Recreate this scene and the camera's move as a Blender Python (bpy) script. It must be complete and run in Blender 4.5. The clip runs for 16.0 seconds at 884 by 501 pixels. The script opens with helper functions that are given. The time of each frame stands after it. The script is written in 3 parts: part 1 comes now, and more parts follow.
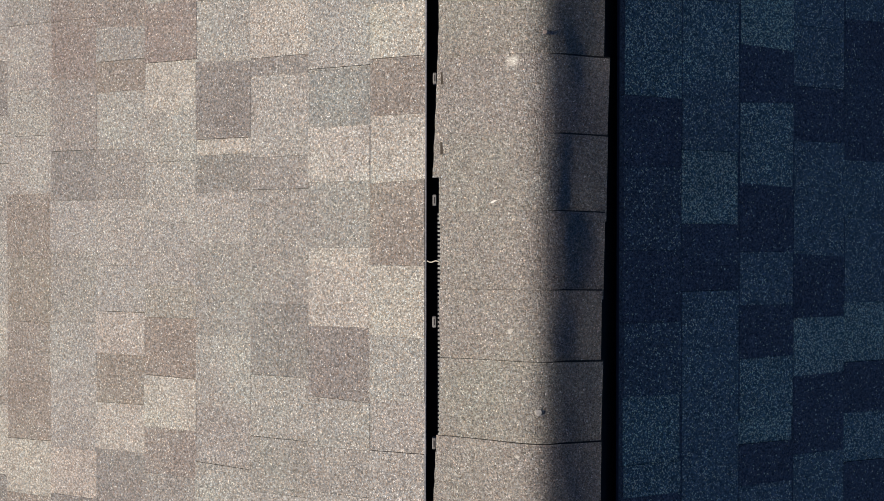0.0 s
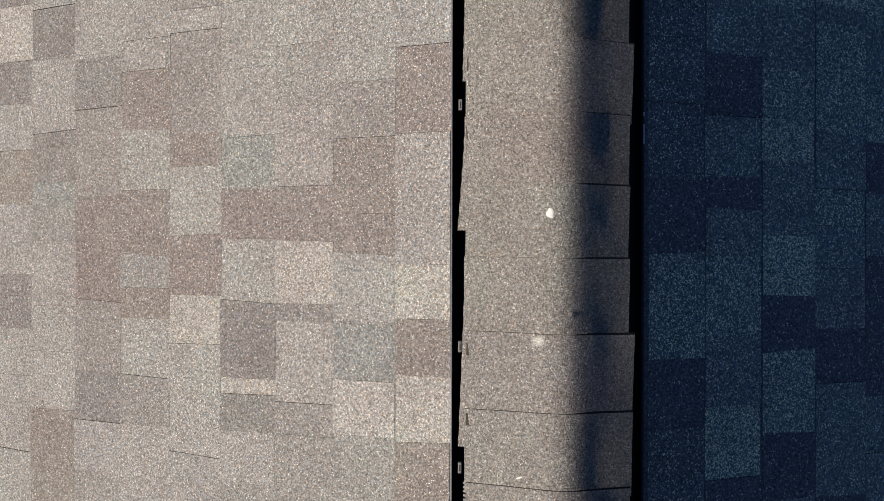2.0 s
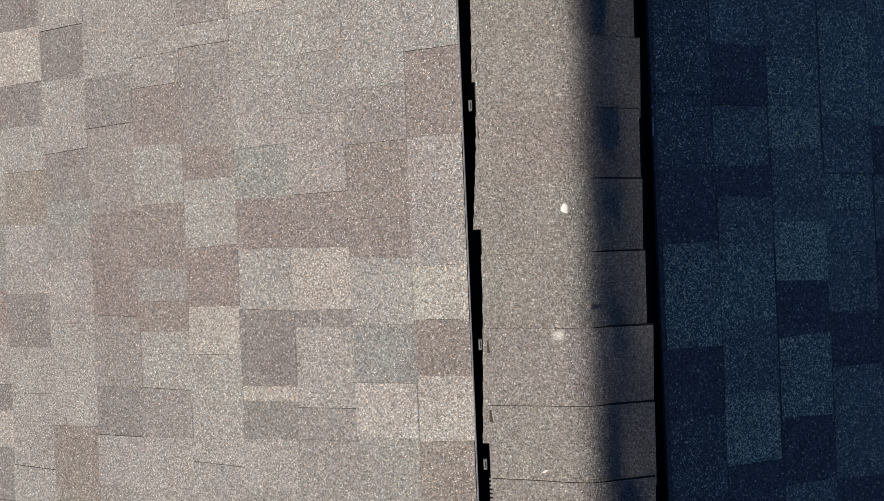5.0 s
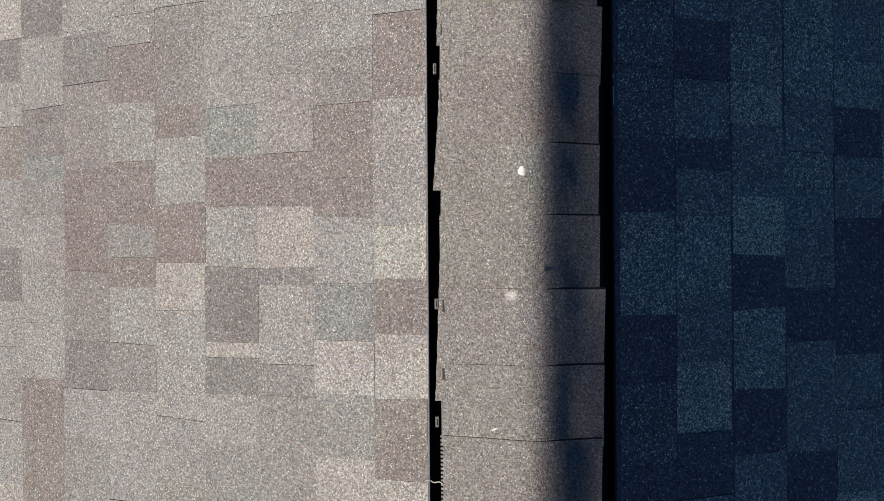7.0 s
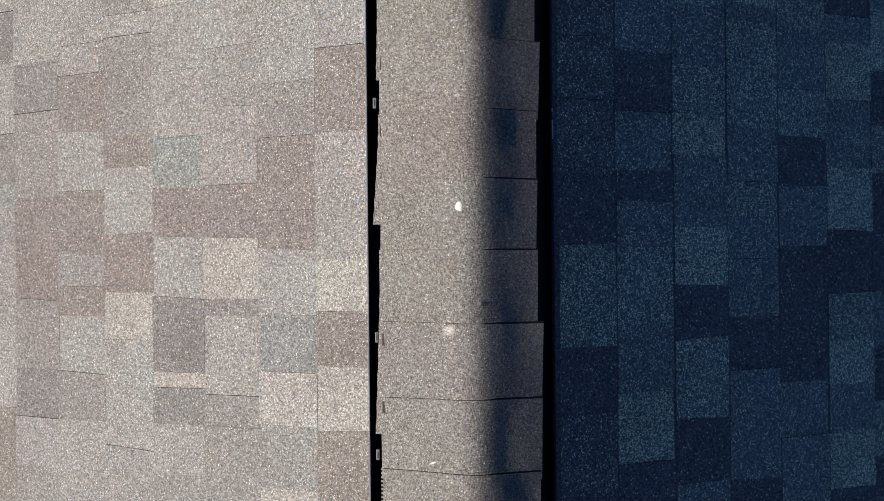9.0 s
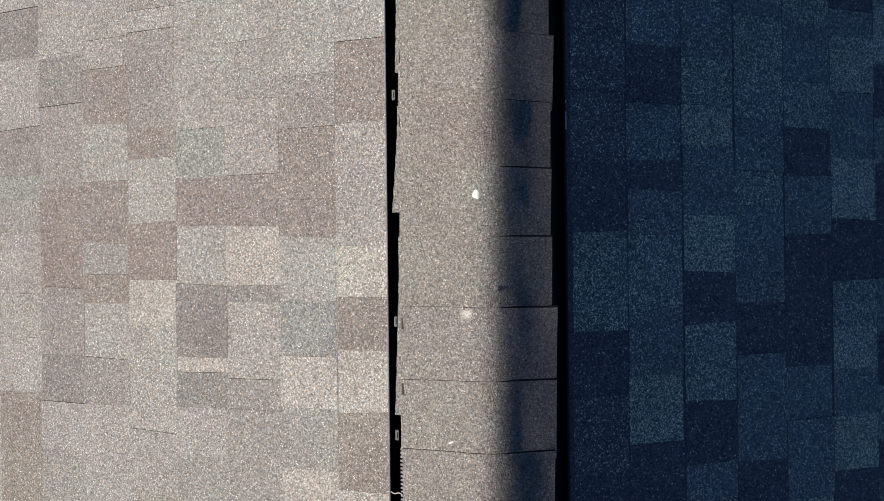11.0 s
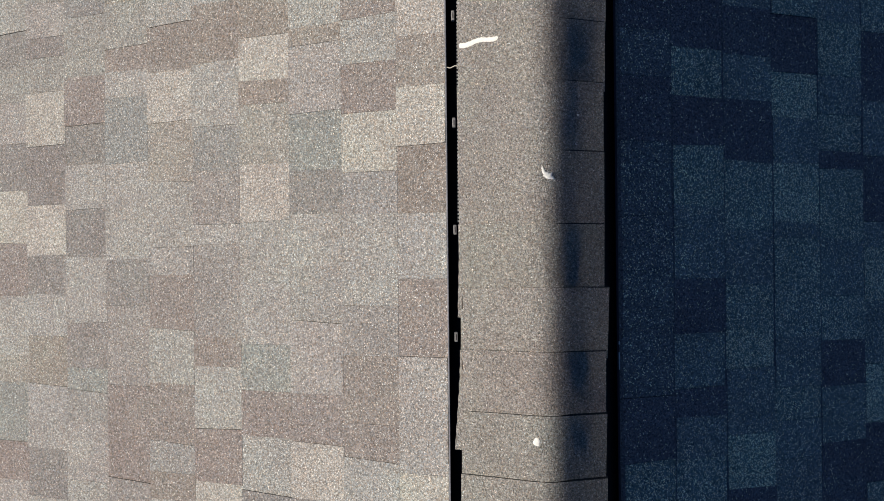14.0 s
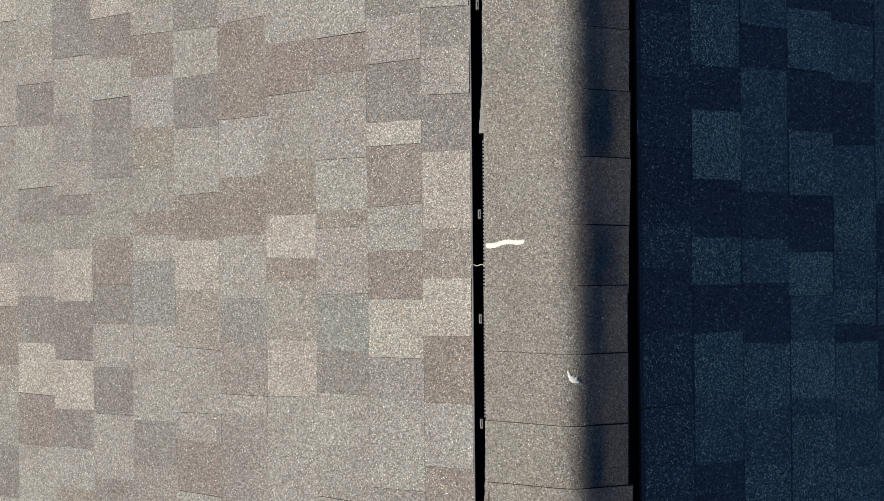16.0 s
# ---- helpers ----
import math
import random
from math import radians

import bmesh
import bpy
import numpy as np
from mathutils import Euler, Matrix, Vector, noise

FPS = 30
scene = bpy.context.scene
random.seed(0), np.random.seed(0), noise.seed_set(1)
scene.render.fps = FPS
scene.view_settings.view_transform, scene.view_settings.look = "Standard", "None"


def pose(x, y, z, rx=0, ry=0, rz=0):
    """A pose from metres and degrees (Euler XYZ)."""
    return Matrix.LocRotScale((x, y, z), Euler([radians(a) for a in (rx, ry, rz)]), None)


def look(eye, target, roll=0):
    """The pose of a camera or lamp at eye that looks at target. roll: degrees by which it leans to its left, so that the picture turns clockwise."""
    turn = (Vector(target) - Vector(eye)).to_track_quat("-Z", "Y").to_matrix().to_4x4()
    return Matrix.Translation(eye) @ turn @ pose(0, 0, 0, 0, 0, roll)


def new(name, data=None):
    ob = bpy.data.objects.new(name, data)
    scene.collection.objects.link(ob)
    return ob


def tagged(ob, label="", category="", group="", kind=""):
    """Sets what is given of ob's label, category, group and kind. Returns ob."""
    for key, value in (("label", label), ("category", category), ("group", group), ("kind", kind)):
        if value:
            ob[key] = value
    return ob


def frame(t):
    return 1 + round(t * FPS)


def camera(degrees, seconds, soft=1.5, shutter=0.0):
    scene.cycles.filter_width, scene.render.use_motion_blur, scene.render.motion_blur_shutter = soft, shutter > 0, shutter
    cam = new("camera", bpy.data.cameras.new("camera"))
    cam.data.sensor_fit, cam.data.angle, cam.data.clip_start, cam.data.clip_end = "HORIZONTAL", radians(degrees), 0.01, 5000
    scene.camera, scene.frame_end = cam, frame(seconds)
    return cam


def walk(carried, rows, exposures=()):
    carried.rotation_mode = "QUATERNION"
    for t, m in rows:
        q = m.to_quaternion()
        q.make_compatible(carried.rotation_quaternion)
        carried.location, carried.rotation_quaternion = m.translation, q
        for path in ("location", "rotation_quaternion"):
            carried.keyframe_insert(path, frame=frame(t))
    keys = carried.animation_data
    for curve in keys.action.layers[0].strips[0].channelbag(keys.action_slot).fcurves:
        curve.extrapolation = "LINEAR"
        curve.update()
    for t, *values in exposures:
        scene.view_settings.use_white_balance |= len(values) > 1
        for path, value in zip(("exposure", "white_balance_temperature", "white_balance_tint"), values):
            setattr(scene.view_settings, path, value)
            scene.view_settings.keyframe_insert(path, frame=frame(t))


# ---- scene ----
import collections

cam = camera(35.8, 16.0, soft=0.85)
RIDGE = 5.3  # height of the ridge cap's crest above the ground
# seconds; metres from the crest; degrees from straight down
ROWS = [
    (0, -0.1150, -0.0006, 2.2491, -0.325, 0.655, 0.109),
    (0.5, -0.1343, 0.0482, 2.2395, -0.236, 0.728, 0.125),
    (1, -0.1384, 0.1983, 2.2490, -0.061, 0.839, 0.108),
    (1.5, -0.1361, 0.3470, 2.2611, 0.116, 0.926, 0.107),
    (2, -0.1493, 0.4350, 2.2650, 0.326, 0.898, 0.121),
    (2.5, -0.1586, 0.4473, 2.2736, 0.417, 0.943, 0.128),
    (3, -0.1675, 0.4697, 2.2824, 0.516, 0.972, 0.147),
    (5.3, -0.1801, 0.3997, 2.2959, 0.613, 0.867, -2.515),
    (5.5, -0.1747, 0.3823, 2.3017, 0.656, 0.875, -1.992),
    (6, -0.1657, 0.3599, 2.3075, 0.588, 0.904, -1.326),
    (6.5, -0.1668, 0.3316, 2.3127, 0.590, 0.879, -0.437),
    (7, -0.1057, 0.3497, 2.3292, 0.635, 0.916, -0.424),
    (7.5, -0.0376, 0.3899, 2.3417, 0.662, 0.819, -0.453),
    (8, -0.0081, 0.4026, 2.3398, 0.646, 0.705, -0.515),
    (10.3, -0.0200, 0.4183, 2.3550, 0.475, 0.651, -0.619),
    (10.5, -0.0308, 0.4088, 2.3897, 0.543, 0.656, -0.590),
    (11, -0.0382, 0.3907, 2.4222, 0.481, 0.696, -0.646),
    (11.5, -0.0530, 0.4224, 2.5693, 0.526, 0.743, -0.582),
    (12, -0.0573, 0.4388, 2.5846, 0.621, 0.784, -0.571),
    (12.5, -0.0662, 0.4839, 2.5867, 0.659, 0.801, -0.588),
    (13, -0.0867, 0.5303, 2.5762, 0.632, 0.771, -0.567),
    (13.5, -0.1071, 0.6470, 2.5704, 0.438, 0.842, -0.551),
    (14, -0.1449, 0.8519, 2.5671, 0.383, 0.777, -0.601),
    (14.5, -0.1750, 1.0048, 2.5947, 0.348, 0.701, -0.593),
    (15, -0.1912, 1.0556, 2.5994, 0.388, 0.700, -0.571),
    (15.5, -0.2007, 1.1129, 2.6116, 0.393, 0.727, -0.551),
    (16, -0.1975, 1.2376, 2.6311, 0.409, 0.701, -0.556),
]
# seconds, stops, white balance
EXPOSURES = [
    (0, 0.22, 6700, 9), (3, 0.19, 6600, 9), (6, 0.12, 6450, 10), (7, 0.15, 6350, 9), (8, 0.25, 6320, 9),
    (10.5, 0.32, 6360, 8), (12, 0.28, 6420, 8), (13.5, 0.25, 6450, 7), (15, 0.17, 6500, 6), (16, 0.16, 6500, 5),
]
walk(cam, [(t, pose(x, y, RIDGE + z, rx, ry, rz)) for t, x, y, z, rx, ry, rz in ROWS], EXPOSURES)

# ---- light: low sun square to the ridge, clear blue sky ----
SUN_UP = 30.0
world = bpy.data.worlds.new("sky")
scene.world = world
world.use_nodes = True
sky = world.node_tree.nodes.new("ShaderNodeTexSky")
sky.sky_type, sky.sun_disc = "NISHITA", False
sky.sun_elevation, sky.sun_rotation = radians(SUN_UP), radians(-90)
sky.air_density, sky.dust_density, sky.ozone_density = 0.6, 0.0, 9.0
background = world.node_tree.nodes["Background"]
background.inputs["Strength"].default_value = 0.055
world.node_tree.links.new(sky.outputs["Color"], background.inputs["Color"])
sun = new("sun", bpy.data.lights.new("sun", "SUN"))
sun.data.energy, sun.data.angle, sun.data.color = 4.5, radians(0.53), (1.0, 0.884, 0.755)
sun.matrix_world = look((-20 * math.cos(radians(SUN_UP)), 0.6, RIDGE + 20 * math.sin(radians(SUN_UP))), (0, 0.6, RIDGE))

# ---- materials ----
def nodes_of(name):
    m = bpy.data.materials.new(name)
    m.use_nodes = True
    t = m.node_tree
    return m, t, t.nodes["Principled BSDF"]


def node(t, kind, **values):
    n = t.nodes.new(kind)
    for key, value in values.items():
        n.inputs[key].default_value = value
    return n


def ramp(t, source, *stops):
    n = t.nodes.new("ShaderNodeValToRGB")
    e = n.color_ramp.elements
    while len(e) < len(stops):
        e.new(0.5)
    for i, (at, v) in enumerate(stops):
        e[i].position = at
        e[i].color = (v, v, v, 1) if not isinstance(v, tuple) else (*v, 1)
    t.links.new(source, n.inputs[0])
    return n.outputs[0]


def times(t, a, b, how="MULTIPLY", factor=1.0):
    n = t.nodes.new("ShaderNodeMix")
    n.data_type, n.blend_type = "RGBA", how
    n.inputs[0].default_value = factor
    t.links.new(a, n.inputs[6])
    t.links.new(b, n.inputs[7])
    return n.outputs[2]


def granules(name, tone, flecks=0.05, fleck_size=0.0018, size=0.0023, relief=0.5, bright=0.6, spread_by=0.98, depth=0.0014):
    """Mineral-coated asphalt: grains of a blend tone in clusters, with a share of bright flecks."""
    m, t, bsdf = nodes_of(name)
    link = t.links.new
    where = t.nodes.new("ShaderNodeNewGeometry").outputs["Position"]
    grain = node(t, "ShaderNodeTexVoronoi", Scale=1 / size)
    link(where, grain.inputs["Vector"])
    parts = t.nodes.new("ShaderNodeSeparateColor")
    link(grain.outputs["Color"], parts.inputs[0])

    def shade(f):
        return tuple(c * (1 + (f - 1) * spread_by) for c in tone)

    colour = ramp(t, parts.outputs[0], (0.0, shade(0.58)), (0.25, shade(0.83)), (0.55, shade(0.99)), (0.8, shade(1.2)), (1.0, shade(1.45)))
    fleck = node(t, "ShaderNodeTexVoronoi", Scale=1 / fleck_size)
    link(where, fleck.inputs["Vector"])
    pick = t.nodes.new("ShaderNodeSeparateColor")
    link(fleck.outputs["Color"], pick.inputs[0])
    share = ramp(t, pick.outputs[2], (0.0, 0.0), (1 - flecks * 1.12, 0.0), (1 - flecks * 0.85, 1.0), (1.0, 1.0))
    light = node(t, "ShaderNodeRGB")
    # brightest flecks: warm tint put in against the shaded slope's blue skylight
    light.outputs[0].default_value = (bright, bright * (0.98 if bright < 0.9 else 0.93), bright * (0.95 if bright < 0.9 else 0.66), 1)
    over = t.nodes.new("ShaderNodeMix")
    over.data_type = "RGBA"
    link(share, over.inputs[0])
    link(colour, over.inputs[6])
    link(light.outputs[0], over.inputs[7])
    colour = over.outputs[2]
    hue = ramp(t, parts.outputs[1], (0.0, (0.56, 0.48, 0.43)), (0.35, (0.5, 0.5, 0.5)), (0.7, (0.5, 0.5, 0.51)), (1.0, (0.45, 0.5, 0.56)))
    cluster = node(t, "ShaderNodeTexNoise", Scale=225.0, Detail=2.0)
    link(where, cluster.inputs["Vector"])
    clumps = ramp(t, cluster.outputs["Fac"], (0.3, 0.335), (0.5, 0.495), (0.7, 0.68))
    stain = node(t, "ShaderNodeTexNoise", Scale=7.0, Detail=4.0, Roughness=0.6)
    link(where, stain.inputs["Vector"])
    stains = ramp(t, stain.outputs["Fac"], (0.25, (0.45, 0.44, 0.44)), (0.5, (0.5, 0.5, 0.5)), (0.75, (0.53, 0.55, 0.54)))
    own = ramp(t, t.nodes.new("ShaderNodeObjectInfo").outputs["Random"], (0.0, (0.503, 0.488, 0.483)), (0.2, (0.483, 0.48, 0.477)), (0.45, (0.514, 0.512, 0.506)), (0.7, (0.497, 0.505, 0.492)), (1.0, (0.505, 0.506, 0.509)))
    for layer in (hue, clumps, stains, own):
        colour = times(t, colour, layer)
        double = t.nodes.new("ShaderNodeVectorMath")
        double.operation = "SCALE"
        double.inputs[3].default_value = 2.0
        link(colour, double.inputs[0])
        colour = double.outputs[0]
    link(colour, bsdf.inputs["Base Color"])
    bsdf.inputs["Roughness"].default_value = 0.9
    bsdf.inputs["Specular IOR Level"].default_value = 0.08
    bump = node(t, "ShaderNodeBump", Strength=relief, Distance=depth)
    rough = t.nodes.new("ShaderNodeMath")
    rough.operation = "SUBTRACT"
    link(cluster.outputs["Fac"], rough.inputs[0])
    link(grain.outputs["Distance"], rough.inputs[1])
    link(rough.outputs[0], bump.inputs["Height"])
    link(bump.outputs[0], bsdf.inputs["Normal"])
    return m


def plain(name, colour, rough=0.6, scale=60.0, vary=0.3, relief=0.1, spec=0.4):
    """A surface with two scales of mottling and slight relief."""
    m, t, bsdf = nodes_of(name)
    where = t.nodes.new("ShaderNodeNewGeometry").outputs["Position"]
    fine = node(t, "ShaderNodeTexNoise", Scale=scale, Detail=5.0, Roughness=0.65)
    wide = node(t, "ShaderNodeTexNoise", Scale=scale / 9, Detail=2.0)
    t.links.new(where, fine.inputs["Vector"])
    t.links.new(where, wide.inputs["Vector"])
    low, high = (tuple(c * f for c in colour) for f in (1 - vary, 1 + vary))
    a = ramp(t, fine.outputs["Fac"], (0.3, low), (0.7, high))
    b = ramp(t, wide.outputs["Fac"], (0.3, 1 - vary / 2), (0.7, 1.0))
    t.links.new(times(t, a, b), bsdf.inputs["Base Color"])
    bsdf.inputs["Roughness"].default_value = rough
    bsdf.inputs["Specular IOR Level"].default_value = spec
    bump = node(t, "ShaderNodeBump", Strength=relief, Distance=0.002)
    t.links.new(fine.outputs["Fac"], bump.inputs["Height"])
    t.links.new(bump.outputs[0], bsdf.inputs["Normal"])
    return m


TONES = {
    # plain blends
    "c": granules("cream_granules", (0.322, 0.311, 0.295), 0.085),
    "l": granules("light_grey_granules", (0.276, 0.272, 0.267), 0.05),
    "g": granules("grey_granules", (0.25, 0.245, 0.24), 0.033),
    "d": granules("dark_grey_granules", (0.217, 0.211, 0.209), 0.02),
    "b": granules("brown_granules", (0.229, 0.209, 0.202), 0.03),
    "t": granules("tan_granules", (0.236, 0.219, 0.205), 0.035),
    "o": granules("olive_granules", (0.262, 0.256, 0.24), 0.05),
    "u": granules("blue_grey_granules", (0.232, 0.238, 0.235), 0.035),
    # the same shingles on the shaded east slope: its contrast and sparkle are put into the colour, with coarser flecks
    "w": granules("pale_east_shade_granules", (0.225, 0.255, 0.235), 0.3, 0.0020, bright=1.0, spread_by=1.2),
    "s": granules("silver_east_shade_granules", (0.217, 0.238, 0.228), 0.19, 0.0020, bright=1.0, spread_by=1.2),
    "m": granules("grey_east_shade_granules", (0.228, 0.234, 0.234), 0.1, 0.0020, bright=1.0, spread_by=1.2),
    # first east course: shade beside the vent is put into this darker tone
    "n": granules("slate_vent_shade_granules", (0.186, 0.176, 0.184), 0.07, 0.0020, bright=1.0, spread_by=1.2),
    "k": granules("charcoal_east_shade_granules", (0.172, 0.151, 0.165), 0.02, 0.0020, bright=1.0, spread_by=1.2),
}
# dark head bands, with contact shade under the butts put into their colour
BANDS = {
    -1: granules("west_head_band_shade_granules", (0.16, 0.157, 0.158), 0.008),
    1: granules("east_head_band_shade_granules", (0.14, 0.125, 0.131), 0.004),
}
CAP = granules("cap_granules", (0.287, 0.275, 0.261), 0.02, size=0.0018, relief=1.0, bright=0.66, spread_by=1.15, depth=0.0020)
CAP_GREY = granules("weathered_cap_granules", (0.287, 0.283, 0.272), 0.03, size=0.0018, relief=1.0, bright=0.66, spread_by=1.15, depth=0.0020)
ASPHALT = plain("cut_asphalt_edge", (0.025, 0.024, 0.024), rough=0.9, scale=300)
BLACK = plain("black_vent_plastic", (0.007, 0.007, 0.008), rough=0.7, scale=120, spec=0.2)
LIP = plain("scuffed_black_plastic", (0.045, 0.038, 0.044), rough=0.6, scale=120, spec=0.3)
DUSTY = plain("dusty_grey_plastic", (0.27, 0.27, 0.27), rough=0.8, scale=260, vary=0.35)
SHEEN = plain("plastic_edge_sun_sheen", (0.27, 0.28, 0.31), rough=0.55, scale=200, vary=0.4)
WHITE = plain("white_splash_and_glint", (0.8, 0.79, 0.76), rough=0.8, scale=220, vary=0.12, relief=0.3)
PALE = plain("thin_pale_splash", (0.52, 0.5, 0.47), rough=0.9, scale=320, vary=0.35, relief=0.3)
FIBRE = plain("pale_fibre", (0.5, 0.46, 0.4), rough=0.8, scale=300)
STEEL = plain("rusted_nail_steel", (0.4, 0.33, 0.3), rough=0.5, scale=400)
DARK_MARK = plain("dark_brown_mark", (0.1, 0.085, 0.07), rough=0.7, scale=300)
FELT = plain("black_roofing_felt", (0.025, 0.024, 0.024), rough=0.95, scale=40)
WALL = plain("pale_wall_render", (0.55, 0.52, 0.47), rough=0.9, scale=30)
GRASS = plain("lawn", (0.05, 0.075, 0.03), rough=0.95, scale=3.0, vary=0.5)


# ---- building helpers ----
def part(name, bm, material, parent=None, label="", kind="", at=None):
    """One mesh object, under a thing where one is given. at: its origin, from which the mesh is laid out."""
    mesh = bpy.data.meshes.new(name)
    bmesh.ops.recalc_face_normals(bm, faces=bm.faces)
    bm.to_mesh(mesh)
    bm.free()
    for m in (material if isinstance(material, (list, tuple)) else [material]):
        mesh.materials.append(m)
    ob = new(name, mesh)
    ob.parent = parent
    if at is not None:
        ob.location = at
    return tagged(ob, label=label, kind=kind)


def box(bm, x0, x1, y0, y1, z0, z1, bevel=0.0):
    out = bmesh.ops.create_cube(bm, size=1.0, matrix=Matrix.Translation(((x0 + x1) / 2, (y0 + y1) / 2, (z0 + z1) / 2)) @ Matrix.Diagonal((x1 - x0, y1 - y0, z1 - z0, 1)))
    if bevel:
        edges = list({e for v in out["verts"] for e in v.link_edges})
        bmesh.ops.bevel(bm, geom=edges, offset=bevel, segments=1, affect="EDGES")


def prism(bm, outline, y0, y1):
    """An outline of (x, z) drawn out along y."""
    a = [bm.verts.new((x, y0, z)) for x, z in outline]
    b = [bm.verts.new((x, y1, z)) for x, z in outline]
    n = len(outline)
    bm.faces.new(a)
    bm.faces.new(b[::-1])
    for i in range(n):
        bm.faces.new((a[i], b[i], b[(i + 1) % n], a[(i + 1) % n]))


# ---- the roof's lines ----
PITCH = math.atan(8 / 12)
SLOPE = math.tan(PITCH)
DROP = 0.024  # the roof planes meet this far under the crest of the cap
EXPOSED = 0.143 * math.cos(PITCH)
SOUTH, NORTH, RUN = -4.0, 5.6, 3.9
WEST, EAST = -1, 1
FIRST = {WEST: 0.1465, EAST: 0.1585}  # where the first course would begin


def plane_z(x):
    return RIDGE - DROP - abs(x) * SLOPE


# ---- ground and house under the roof ----
bm = bmesh.new()
bmesh.ops.create_grid(bm, x_segments=8, y_segments=8, size=2500)
tagged(part("ground", bm, GRASS, kind="structure"), "mown green lawn round the house", "ground")
for name, x in (("wall_west", -RUN + 0.4), ("wall_east", RUN - 0.4)):
    bm = bmesh.new()
    box(bm, x - 0.1, x + 0.1, SOUTH + 0.5, NORTH - 0.5, 0, plane_z(abs(x) + 0.1) - 0.09)
    tagged(part(name, bm, WALL, kind="structure"), "plain pale rendered house wall", "wall")
for name, y in (("wall_south", SOUTH + 0.4), ("wall_north", NORTH - 0.4)):
    bm = bmesh.new()
    w = RUN - 0.3
    prism(bm, [(-w, 0), (w, 0), (w, plane_z(w) - 0.09), (0, plane_z(0) - 0.09), (-w, plane_z(w) - 0.09)], y - 0.1, y + 0.1)
    tagged(part(name, bm, WALL, kind="structure"), "plain pale rendered gable wall", "wall")
roofs = {}
for side, name in ((WEST, "roof_west"), (EAST, "roof_east")):
    bm = bmesh.new()
    x = side * (RUN + 0.02)
    prism(bm, [(0, plane_z(0)), (x, plane_z(x)), (x, plane_z(x) - 0.08), (0, plane_z(0) - 0.08)], SOUTH, NORTH)
    label = "sunlit roof slope of laminated grey-brown asphalt shingles" if side == WEST else "shaded roof slope of laminated grey-brown asphalt shingles"
    roofs[side] = tagged(part(name, bm, FELT, kind="structure"), label, "roof")

# ---- ridge vent: black plastic with upright lips and open slots ----
BENDS = ((-0.18, -33.7), (-0.024, -33.2), (0.003, -16.0), (0.020, 3.5), (0.0335, 19.0), (0.046, 26.0), (0.064, 28.4), (0.09, 27.8), (0.13, 26.1), (0.18, 25.1))


def cap_tilt(x):
    """Tilt of the cap across the ridge: the west side lies with the slope, the east side flares at its edge."""
    for (x0, a), (x1, b) in zip(BENDS, BENDS[1:]):
        if x <= x1:
            return radians(a + (b - a) * (x - x0) / (x1 - x0))
    return radians(BENDS[-1][1])


CAP_STEP = 0.0005
CAP_LINE = [-0.0795]  # heights from the crest, from x = -0.18 eastwards
for i in range(720):
    CAP_LINE.append(CAP_LINE[-1] - CAP_STEP * math.tan(cap_tilt(-0.18 + CAP_STEP * (i + 0.5))))
CAP_TOP = max(CAP_LINE)


def cap_z(x):
    """Height of the cap's underside across the ridge, from the crest."""
    g = (x + 0.18) / CAP_STEP
    i = max(0, min(719, int(g)))
    return CAP_LINE[i] + (CAP_LINE[i + 1] - CAP_LINE[i]) * (g - i) - CAP_TOP + 0.003


vent = tagged(new("ridge_vent"), "black plastic ridge vent with open slots under the ridge cap", "ridge vent")
vent.location = (0, 0, RIDGE)


def sheet_across(xs, thick, below, y0, y1):
    """A curved sheet over the ridge."""
    bm = bmesh.new()
    top = [(x, cap_z(x) - below) for x in xs]
    prism(bm, top + [(x, z - thick) for x, z in reversed(top)], y0, y1)
    return bm


def spread(a, b, n):
    return [a + (b - a) * i / n for i in range(n + 1)]


part("top_panel", sheet_across(spread(-0.143, 0.124, 24), 0.004, 0.009, SOUTH + 0.02, NORTH - 0.02), BLACK, vent)
# west lip is pale bluish: sun sheen on black plastic put into colour
for x0, x1, top in ((-0.1715, -0.1685, 0.033), (0.1585, 0.1635, 0.021)):
    low = min(-DROP - abs(x) * SLOPE for x in (x0, x1))
    bm = bmesh.new()
    box(bm, x0, x1, SOUTH + 0.02, NORTH - 0.02, low - 0.004, low + top, 0.0006)
    part("wind_baffle", bm, SHEEN if x0 < 0 else LIP, vent)
for x0, x1 in ((-0.169, -0.130), (0.12, 0.162)):
    bm = bmesh.new()
    a, b = (-DROP - abs(x) * SLOPE for x in (x0, x1))
    prism(bm, [(x0, a + 0.0035), (x1, b + 0.0035), (x1, b - 0.001), (x0, a - 0.001)], SOUTH + 0.02, NORTH - 0.02)
    part("slot_floor", bm, BLACK, vent)
for x in (-0.128, 0.118):
    bm = bmesh.new()
    box(bm, x - 0.002, x + 0.002, SOUTH + 0.02, NORTH - 0.02, -DROP - abs(x) * SLOPE - 0.005, cap_z(x) - 0.003)
    part("inner_wall", bm, BLACK, vent)
for k in range(-17, 26):
    y = -0.3465 + 0.2095 * k
    if abs(y - 0.49) < 0.03 or abs(y - 1.54) < 0.03:
        continue
    bm = bmesh.new()
    box(bm, -0.1581, -0.1517, y - 0.0095, y + 0.0095, -0.126, -0.103, 0.0009)
    post = part("tie_post", bm, DUSTY, vent, "dusty grey tie post in the slot")
    # thin dark inlay on top of the post stands for its groove's shade
    bm = bmesh.new()
    box(bm, -0.1558, -0.154, y - 0.0055, y + 0.0055, -0.1035, -0.1028)
    part("groove", bm, LIP, post, "dark inlay for the shaded groove in the post's end")
